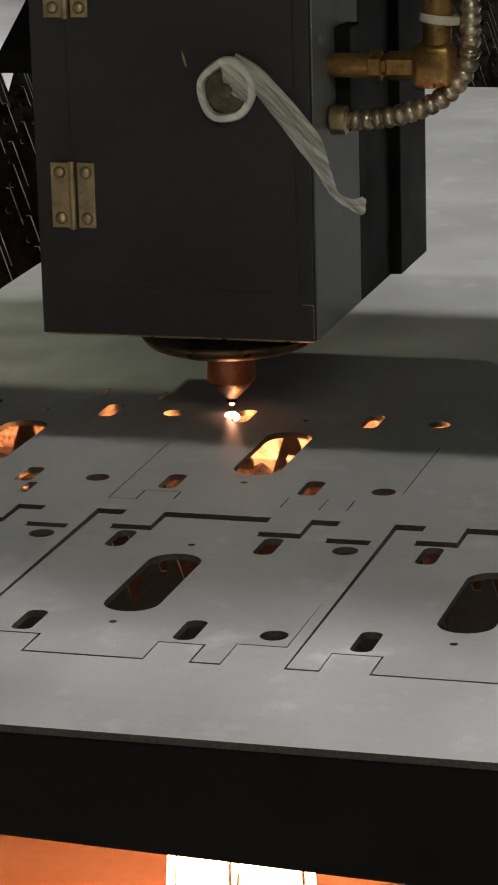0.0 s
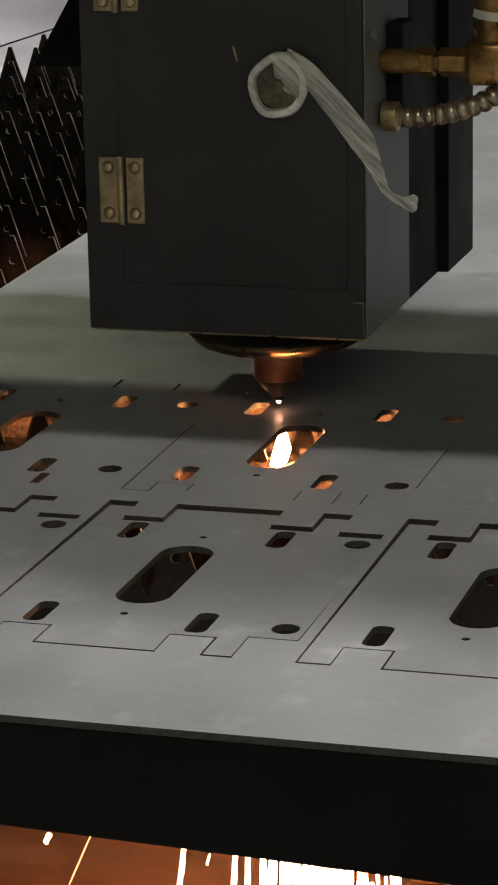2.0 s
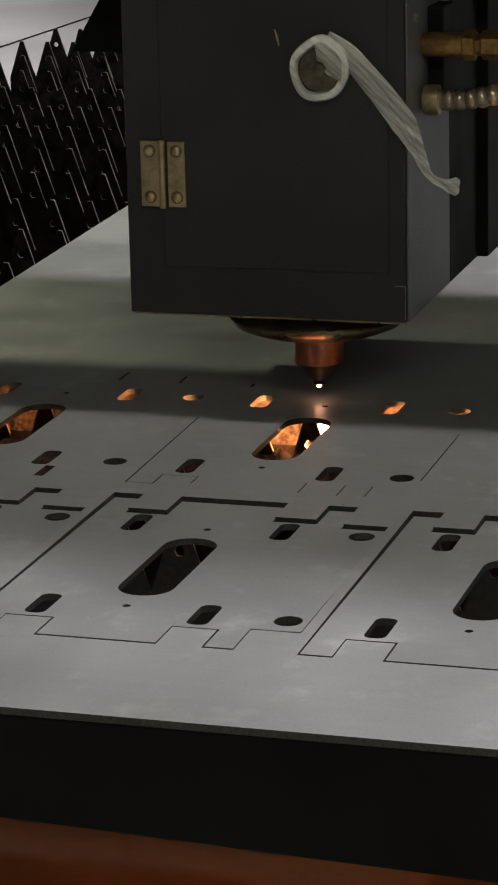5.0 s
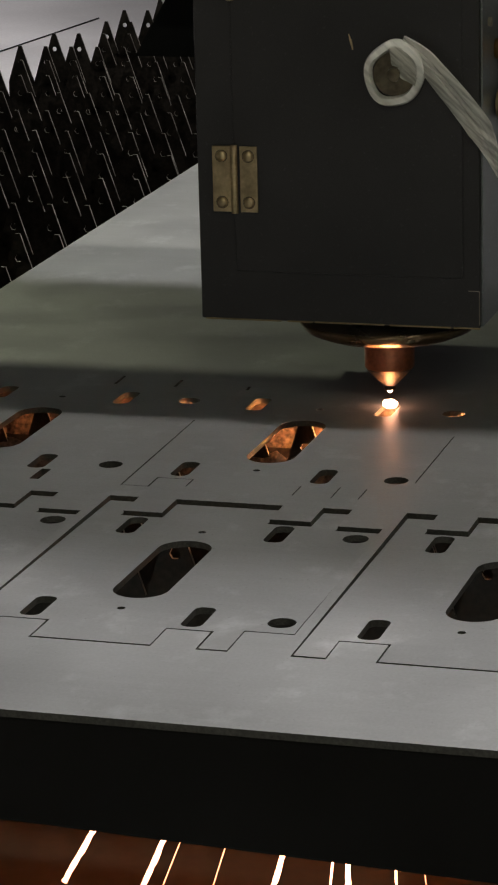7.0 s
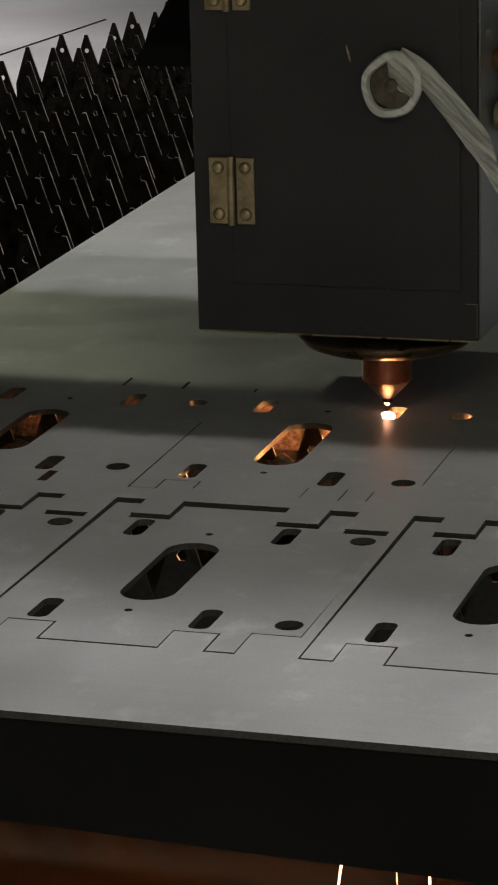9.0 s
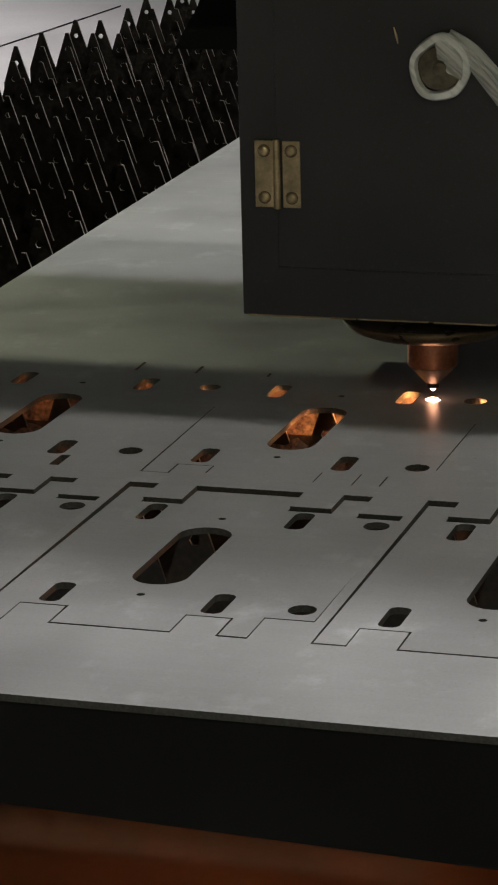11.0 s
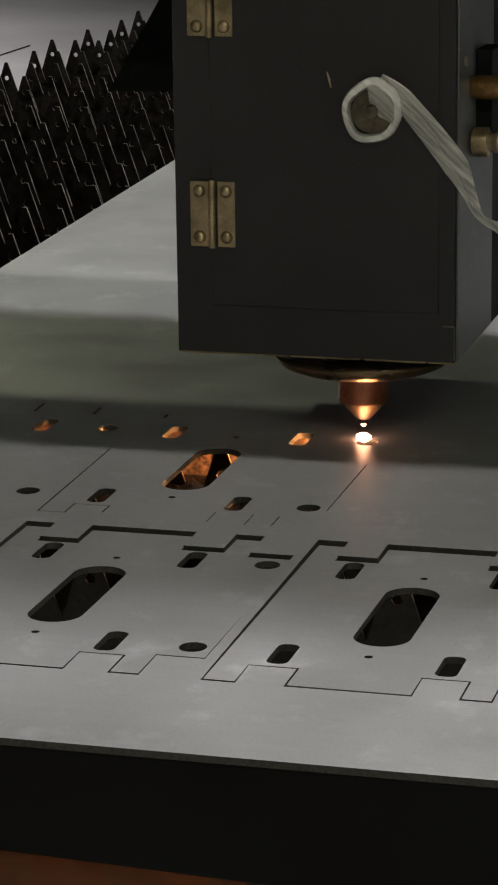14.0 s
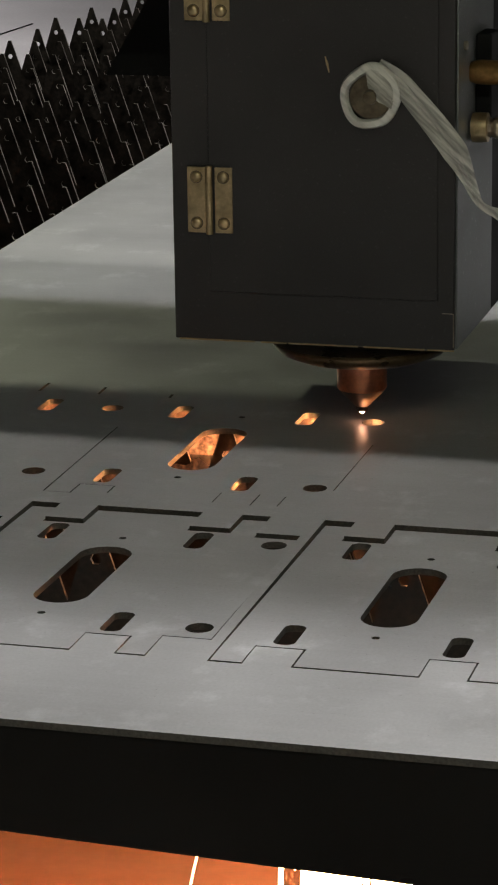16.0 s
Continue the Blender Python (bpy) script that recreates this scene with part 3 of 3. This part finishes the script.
def build_tape():
    """A strip of clear tape wound round the door bolt, its end hanging over the side."""
    tape = tagged(new("packing_tape"), "crumpled strip of clear tape wound round the door bolt", "tape")
    tape.location = BASE
    cx, cz, rng = -0.0520, 0.3020, random.Random(3)
    bm = bmesh.new()
    n = 60
    loops = []
    for k in range(n + 1):
        a = 2 * math.pi * k / n
        r = 0.0195 + 0.0014 * math.sin(a * 2 + 0.6) + 0.0005 * math.sin(5 * a)
        w = 0.011 + 0.002 * math.sin(3 * a)
        cross = []
        for dr, dy in ((0.0, 0.0), (0.0045, -0.002), (0.0062, -0.5 * w), (0.0045, -w), (0.0, -w - 0.001), (-0.0015, -0.5 * w)):
            cross.append(bm.verts.new((cx + (r + dr) * math.cos(a), FRONT - 0.003 + dy, cz + (r + dr) * 1.12 * math.sin(a))))
        loops.append(cross)
    for a, c in zip(loops, loops[1:]):
        for q in range(6):
            bm.faces.new((a[q], a[(q + 1) % 6], c[(q + 1) % 6], c[q]))
    part("wound_ring", bm, M_FILM_THICK, tape, "", 60, BASE)
    bm = bmesh.new()
    loops = []
    for k in range(9):
        a = radians(-25 + 125 * k / 8)
        loops.append([bm.verts.new((cx + q * math.cos(a), FRONT - 0.0135 - 0.0012 * math.sin(k * 2.3 + q * 900), cz + 1.12 * q * math.sin(a))) for q in (0.006, 0.009, 0.013, 0.017, 0.0205)])
    for a, c in zip(loops, loops[1:]):
        for q in range(4):
            bm.faces.new((a[q], a[q + 1], c[q + 1], c[q]))
    bmesh.ops.solidify(bm, geom=bm.faces[:], thickness=0.0005)
    part("lap", bm, M_FILM, tape, "", 60, BASE)
    line = smooth_path([(-0.046, FRONT - 0.010, 0.3275), (-0.028, FRONT - 0.012, 0.3160), (-0.012, FRONT - 0.012, 0.2980), (0.006, FRONT - 0.012, 0.2770),
                        (0.021, FRONT - 0.012, 0.2570), (0.031, FRONT - 0.010, 0.2360), (0.041, FRONT - 0.010, 0.2150), (0.055, FRONT - 0.008, 0.2070),
                        (0.066, FRONT - 0.006, 0.2055)], 10)
    widths = np.interp(np.linspace(0, 1, len(line)), [0, 0.15, 0.35, 0.5, 0.64, 0.76, 0.86, 0.95, 1], [0.014, 0.018, 0.021, 0.022, 0.012, 0.006, 0.008, 0.016, 0.011])
    ridge = [rng.uniform(-0.0008, 0.0008) for _ in range(17)]
    bm = bmesh.new()
    loops = []
    for k, q in enumerate(line):
        d = (line[min(k + 1, len(line) - 1)] - line[max(k - 1, 0)]).normalized()
        s = Vector((-d.z, 0, d.x))
        row = []
        for j in range(17):
            u = j / 16 - 0.5
            row.append(bm.verts.new(q + s * (widths[k] * u) + Vector((0, ridge[j] + 0.0006 * math.sin(k * 0.14 + j * 0.7), 0))))
        loops.append(row)
    for a, c in zip(loops, loops[1:]):
        for j in range(16):
            bm.faces.new((a[j], a[j + 1], c[j + 1], c[j]))
    bmesh.ops.solidify(bm, geom=bm.faces[:], thickness=0.0005)
    part("loose_end", bm, M_FILM, tape, "", 60, BASE)
    return tape


def build_gantry():
    g = tagged(new("gantry_beam"), "dark steel gantry beam carrying the cutting head across the bed", "gantry")
    g.location = (0, 0.77, 0.503)
    part("beam", box(-3.2, 3.2, 0.488, 0.910, 0.703, 1.00, 0.006), M_DARK, g, "", None, (0, 0.77, 0.503))
    # lower box stays out of view; added and sized to shape the gantry's shadow
    part("shadow_block", box(-2.4, 2.4, 0.62, 1.095, 0.395, 0.70, 0.004), M_DARK, g, "", None, (0, 0.77, 0.503))
    part("rail", box(-3.2, 3.2, 0.60, 0.64, 1.001, 1.025, 0.003), M_BOLT, g, "", None, (0, 0.77, 0.503))
    for x in (-3.0, 2.7):
        part("column", box(x, x + 0.3, 0.52, 1.0, -0.85, 0.70, 0.006), M_DARK, g, "", None, (0, 0.77, 0.503))
    return g


(HEAD, SPOT), TAPE, GANTRY = build_head(), build_tape(), build_gantry()


# ---- sparks below the sheet ----
def build_jet():
    """The jet of sparks straight under the cut."""
    jet = tagged(new("spark_jet"), "orange jet of sparks below the cut", "sparks")
    jet.location = (BASE[0], BASE[1], 0)
    rng = random.Random(9)
    bm = bmesh.new()
    for k in range(26):
        a, s = rng.uniform(0, 6.28), rng.uniform(0, 0.10)
        end = (0.10 * s * math.cos(a) * 3, 0.10 * s * math.sin(a) * 3, -0.10)
        tube([(0, 0, -0.012), end], [0.0016, 0.0006], 5, bm)
    tagged(part("core", bm, M_JET, jet), kind="stuff")
    return jet


def build_shower():
    """A curtain of falling sparks under the bed."""
    sh = tagged(new("spark_shower"), "dense white-orange shower of falling sparks", "sparks")
    rng = random.Random(5)
    bm = bmesh.new()
    for k in range(300):
        x, y = rng.uniform(-0.072, 0.072), rng.uniform(-0.02, 0.02)
        z = rng.uniform(-0.40, -0.16)
        tube([(x * 0.9, y, z), (x, y, z - rng.uniform(0.08, 0.20))], rng.uniform(0.0006, 0.0017), 4, bm)
    tagged(part("curtain", bm, M_SHOWER, sh), kind="stuff")
    return sh


@functools.lru_cache(None)
def spark_mesh(size, short):
    """A glowing streak, its head at the origin, with an uneven outline."""
    rng = random.Random(size * 2 + short)
    long = 0.012 if short else 0.075
    bm = bmesh.new()
    r, wide = (0.0006, 0.0013, 0.0024, 0.0042, 0.0075)[size], (1.0, 1.0, 1.2, 1.3, 1.4)[size]
    steps = 9 if size < 2 else 17
    sway = [rng.uniform(-0.12, 0.12) * r for k in range(steps)]
    own = [r * (0.35 if k == 0 else rng.uniform(0.78, 1.05)) for k in range(steps)]
    tube([(sway[k], 0, -long * k / (steps - 1)) for k in range(steps)], own, 8, bm)
    for v in bm.verts:
        v.co.x *= wide
        v.co.y *= min(1.0, 0.0020 / r)
    return finish("flying_spark", bm, M_STREAK if size == 0 else M_STREAK_HOT)


SPARKS = []


def burst(t, sparks):
    """Sparks that pass under the rail at one time: place along the bed, height, lean, size, and 1 for a short one."""
    for x, z, lean, size, *short in sparks:
        ob = tagged(new("flying_spark", spark_mesh(size, len(short))), ("thin orange streak of a flying spark", "white-hot streak of a flying spark")[size > 0],
                    "spark", "flying sparks")
        SPARKS.append((ob, t, x, z, lean))


burst(0.5, [(-0.176, -0.436, 17, 0, 1), (-0.168, -0.436, 13, 0, 1), (-0.028, -0.429, -4, 3), (-0.003, -0.441, -10, 0, 1), (0.017, -0.429, -13, 1), (0.051, -0.428, -20, 2)])
burst(1.0, [(-0.119, -0.436, 6, 1, 1), (-0.109, -0.423, 9, 3), (-0.101, -0.424, 2, 1), (-0.069, -0.425, 7, 4), (-0.055, -0.425, -7, 2), (-0.143, -0.442, 5, 0), (0.061, -0.429, 0, 2), (0.08, -0.429, 0, 1)])
burst(1.5, [(-0.119, -0.436, 2, 2, 1), (-0.089, -0.426, 5, 1), (-0.063, -0.427, -2, 1), (-0.041, -0.441, 1, 2), (0.011, -0.429, -5, 4), (0.038, -0.429, 1, 4), (0.058, -0.428, 1, 4), (0.079, -0.429, 0, 2)])
burst(2.0, [(-0.282, -0.433, 26, 2, 1), (-0.237, -0.423, 24, 0), (-0.146, -0.424, 8, 2), (-0.122, -0.438, 16, 1, 1), (-0.096, -0.427, 5, 2), (-0.084, -0.426, 3, 2), (-0.049, -0.427, -1, 2), (-0.038, -0.427, -1, 3), (-0.013, -0.429, 1, 4), (0.006, -0.429, -1, 4), (0.026, -0.429, -2, 3)])
burst(2.5, [(-0.21, -0.424, 19, 0), (-0.198, -0.424, 17, 0), (-0.178, -0.436, 19, 1, 1), (-0.173, -0.425, 9, 1), (-0.168, -0.425, 11, 1), (-0.148, -0.436, 6, 2, 1), (-0.121, -0.425, 0, 2), (-0.094, -0.435, 3, 2), (-0.081, -0.425, 3, 2), (-0.06, -0.443, -5, 1), (-0.023, -0.429, -1, 0), (0.023, -0.428, -3, 2)])
burst(3.0, [(-0.135, -0.424, 13, 2), (-0.129, -0.425, 9, 1), (-0.101, -0.427, 2, 2), (-0.034, -0.428, 1, 2), (-0.022, -0.429, 1, 2), (-0.011, -0.431, 1, 2)])
burst(3.5, [(-0.094, -0.425, 4, 1)])
burst(4.0, [(-0.087, -0.427, 2, 1), (-0.081, -0.426, 10, 1), (-0.075, -0.427, 1, 2), (-0.069, -0.427, -16, 0), (-0.068, -0.445, 1, 1), (-0.033, -0.429, 3, 2), (-0.015, -0.429, -8, 1), (0.101, -0.431, -14, 2), (-0.155, -0.463, 18, 0), (-0.131, -0.452, 9, 0)])
burst(6.5, [(-0.141, -0.423, 25, 2), (-0.039, -0.426, 16, 1), (-0.015, -0.438, 7, 1, 1), (-0.004, -0.44, -14, 0, 1)])
burst(7.0, [(-0.237, -0.422, 30, 2), (-0.167, -0.423, 24, 2), (-0.154, -0.431, 22, 0), (-0.108, -0.427, 18, 0), (-0.051, -0.427, 17, 2), (-0.005, -0.429, 6, 1), (0.009, -0.429, 1, 2), (0.054, -0.431, -2, 1), (0.082, -0.443, -6, 0, 1)])
burst(7.5, [(-0.144, -0.438, 20, 0, 1), (-0.051, -0.427, 12, 3), (-0.041, -0.439, 5, 1, 1), (-0.021, -0.428, 7, 4), (0.009, -0.428, 15, 4), (0.044, -0.429, 8, 4), (0.063, -0.43, -4, 3), (0.093, -0.431, 1, 3), (0.126, -0.431, 0, 2)])
burst(8.0, [(-0.012, -0.427, 7, 3), (-0.017, -0.444, 53, 0, 1), (0.004, -0.429, 4, 1), (0.01, -0.439, 5, 1, 1), (0.025, -0.43, 1, 0), (0.037, -0.43, 3, 0), (0.054, -0.44, 1, 2, 1), (0.078, -0.43, 1, 1), (0.086, -0.432, -10, 2), (0.099, -0.431, 0, 1), (0.131, -0.432, 0, 3)])
burst(9.0, [(-0.002, -0.428, 8, 1), (0.049, -0.431, -2, 0), (0.08, -0.431, -3, 1)])
burst(11.5, [(-0.033, -0.44, 11, 0, 1), (-0.021, -0.428, 9, 1), (-0.011, -0.427, 3, 3), (0.006, -0.428, 10, 2), (0.015, -0.427, 3, 4), (0.035, -0.428, 1, 1), (0.045, -0.441, 0, 1, 1), (0.056, -0.43, 0, 2), (0.083, -0.442, -4, 1, 1), (0.117, -0.432, -3, 2), (-0.073, -0.439, 42, 0, 1)])
burst(12.0, [(-0.052, -0.441, 17, 2), (-0.084, -0.46, -60, 0, 1), (-0.048, -0.455, -16, 1)])
burst(12.5, [(-0.1, -0.437, 11, 0, 1), (-0.038, -0.426, 13, 1), (0.014, -0.429, 10, 0), (0.03, -0.43, 14, 0), (0.034, -0.431, 3, 1), (0.043, -0.428, 9, 2), (0.095, -0.43, -5, 1), (0.129, -0.431, 0, 0), (0.137, -0.43, 2, 2), (0.152, -0.43, -6, 2)])
burst(13.0, [(0.033, -0.428, 6, 2), (0.042, -0.44, 0, 1, 1), (0.065, -0.431, 7, 0), (0.108, -0.43, 0, 3), (0.122, -0.43, 0, 1)])
burst(13.5, [(-0.102, -0.437, 7, 1, 1), (0.016, -0.428, 1, 2), (0.033, -0.428, 0, 1), (0.056, -0.427, 0, 2)])
burst(15.0, [(-0.144, -0.434, 18, 1), (-0.053, -0.438, -20, 0, 1)])
burst(15.5, [(0.031, -0.428, 4, 1)])
burst(16.0, [(-0.058, -0.427, 13, 1), (0.023, -0.429, 3, 2)])
rng_sparks = random.Random(21)
for beat in range(64):
    moment = 0.25 * beat + 0.13
    if rng_sparks.random() < 0.8 and not 14.1 < moment < 15.2:
        middle = -0.06 + 0.011 * moment
        burst(round(moment, 2), [(round(middle + rng_sparks.gauss(0.0, 0.05), 3), -0.432, rng_sparks.randint(-4, 14), rng_sparks.choice((0, 0, 1, 2, 2, 3)))
                                 for k in range(rng_sparks.randint(1, 4))])

JET, SHOWER = build_jet(), build_shower()

# time, shift across the bed, shift along it, lift
HEAD_ROWS = [(0, 0.0005, 0.0, 0.0), (0.5, 0.0003, -0.0038, -0.0012), (1, 0.0013, -0.0038, -0.0012), (1.5, 0.0076, -0.0042, -0.0013), (2, 0.0329, -0.0056, -0.0017), (2.5, 0.0328, -0.003, -0.0009),
             (3, 0.0336, -0.0024, -0.0008), (3.5, 0.0363, 0.0051, 0.0015), (4, 0.0392, 0.0115, 0.0035), (6.5, 0.1161, 0.0101, 0.003), (7, 0.1292, 0.0128, 0.0039), (7.5, 0.1295, 0.0112, 0.0034),
             (8, 0.129, 0.0101, 0.0031), (8.5, 0.1258, 0.0026, 0.0008), (9, 0.1244, -0.0044, -0.0014), (11.5, 0.1589, -0.0014, -0.0004), (12, 0.1621, 0.0035, 0.001), (12.5, 0.1647, 0.0123, 0.0037),
             (13, 0.1648, 0.0124, 0.0037), (13.5, 0.1671, 0.0119, 0.0037), (14, 0.1841, 0.0101, 0.0031), (14.5, 0.1864, 0.011, 0.0034), (15, 0.1862, 0.0108, 0.0033), (15.5, 0.1842, 0.0087, 0.0027),
             (16, 0.18, -0.0028, -0.0009)]
# how deep the cut point has sunk into the kerf
SPOT_ROWS = [(0, 0), (0.3, 0), (0.4, 1), (0.5, 0), (0.9, 0), (1.0, 1), (1.1, 0), (1.2, 1), (1.3, 0), (1.6, 0), (1.9, 1), (4.1, 1), (6.2, 0.5), (6.4, 0),
             (7.1, 0), (7.4, 1), (8.1, 1), (8.4, 0), (9.2, 0), (10.0, 1), (11.0, 0), (12.2, 0), (12.4, -0.7), (13.6, -0.7), (13.9, 0), (14.1, 0), (14.4, 1), (15.2, 1),
             (15.4, 0.4), (16, 0.6)]
# how far the shower has dropped, and its shift along the bed
SHOWER_ROWS = [(0, 0.0, -0.013), (0.2, 0.10, 0.0), (0.5, 1.1, 0.0), (0.7, 0.50, 0.0), (1.0, 0.33, 0.02), (1.5, 0.30, 0.08), (1.8, 0.02, 0.04),
               (2.0, 0.25, 0.03), (2.5, 0.30, 0.0), (3.0, 0.42, 0.02), (3.3, 0.05, 0.03), (3.5, 0.0, 0.021), (3.7, 0.05, 0.02), (4.0, 0.5, 0.0),
               (4.3, 0.85, 0.0), (5.5, 0.6, 0.0), (6.2, 0.02, 0.0), (6.5, 0.02, 0.042), (7.0, 0.7, 0.0), (7.5, 0.24, 0.0), (8.0, 0.48, 0.03),
               (8.3, 0.05, 0.0), (8.5, 0.0, -0.005), (8.7, 0.2, 0.0), (9.0, 1.15, 0.0), (11.0, 0.6, 0.0), (11.3, 0.32, 0.0), (11.5, 0.36, 0.0),
               (12.0, 0.02, 0.031), (12.3, 0.3, 0.0), (12.5, 1.05, 0.0), (13.0, 0.85, 0.0), (13.5, 1.15, 0.0), (14.5, 1.15, 0.0), (15.0, 1.15, 0.0),
               (15.3, 0.2, 0.0), (15.5, 0.03, -0.008), (16.0, 0.02, 0.002)]


def motions():
    for ob in (HEAD, TAPE):
        walk(ob, [(t, pose(BASE[0] + x, BASE[1] + y, z)) for t, x, y, z in HEAD_ROWS])
    # the cut point sinks into the kerf between bursts
    walk(SPOT, [(t, pose(0, 0, -0.015 * sunk)) for t, sunk in SPOT_ROWS])
    walk(JET, [(t, pose(BASE[0] + x, BASE[1] + y, 0)) for t, x, y, z in HEAD_ROWS])
    walk(GANTRY, [(t, pose(0, 0.77 + 2.4 * y, 0.503)) for t, x, y, z in HEAD_ROWS])
    xs, ts = [r[1] for r in HEAD_ROWS], [r[0] for r in HEAD_ROWS]
    for k, (ob, t, x, z, lean) in enumerate(SPARKS):
        drift = 0.18 * math.tan(radians(lean))
        wait = pose(0.80 + 0.002 * k, 0.63, -0.06, 0, lean, 0)
        gone = pose(x - 2.5 * drift, 0.57, -1.30, 0, lean, 0)
        rows = [(0.0, wait)] if t < 0.3 else [(0.0, wait), (t - 0.25, wait)]
        walk(ob, rows + [(t - 0.1, pose(x + drift, 0.57, z + 0.18, 0, lean, 0)), (t, pose(x, 0.57, z, 0, lean, 0)),
                         (t + 0.12, pose(x - 2 * drift, 0.57, z - 0.36, 0, lean, 0)), (t + 0.35, gone), (18.0, gone)])
    walk(SHOWER, [(t, pose(BASE[0] + float(np.interp(t, ts, xs)) + dx, 0.58, -drop)) for t, drop, dx in SHOWER_ROWS])


motions()
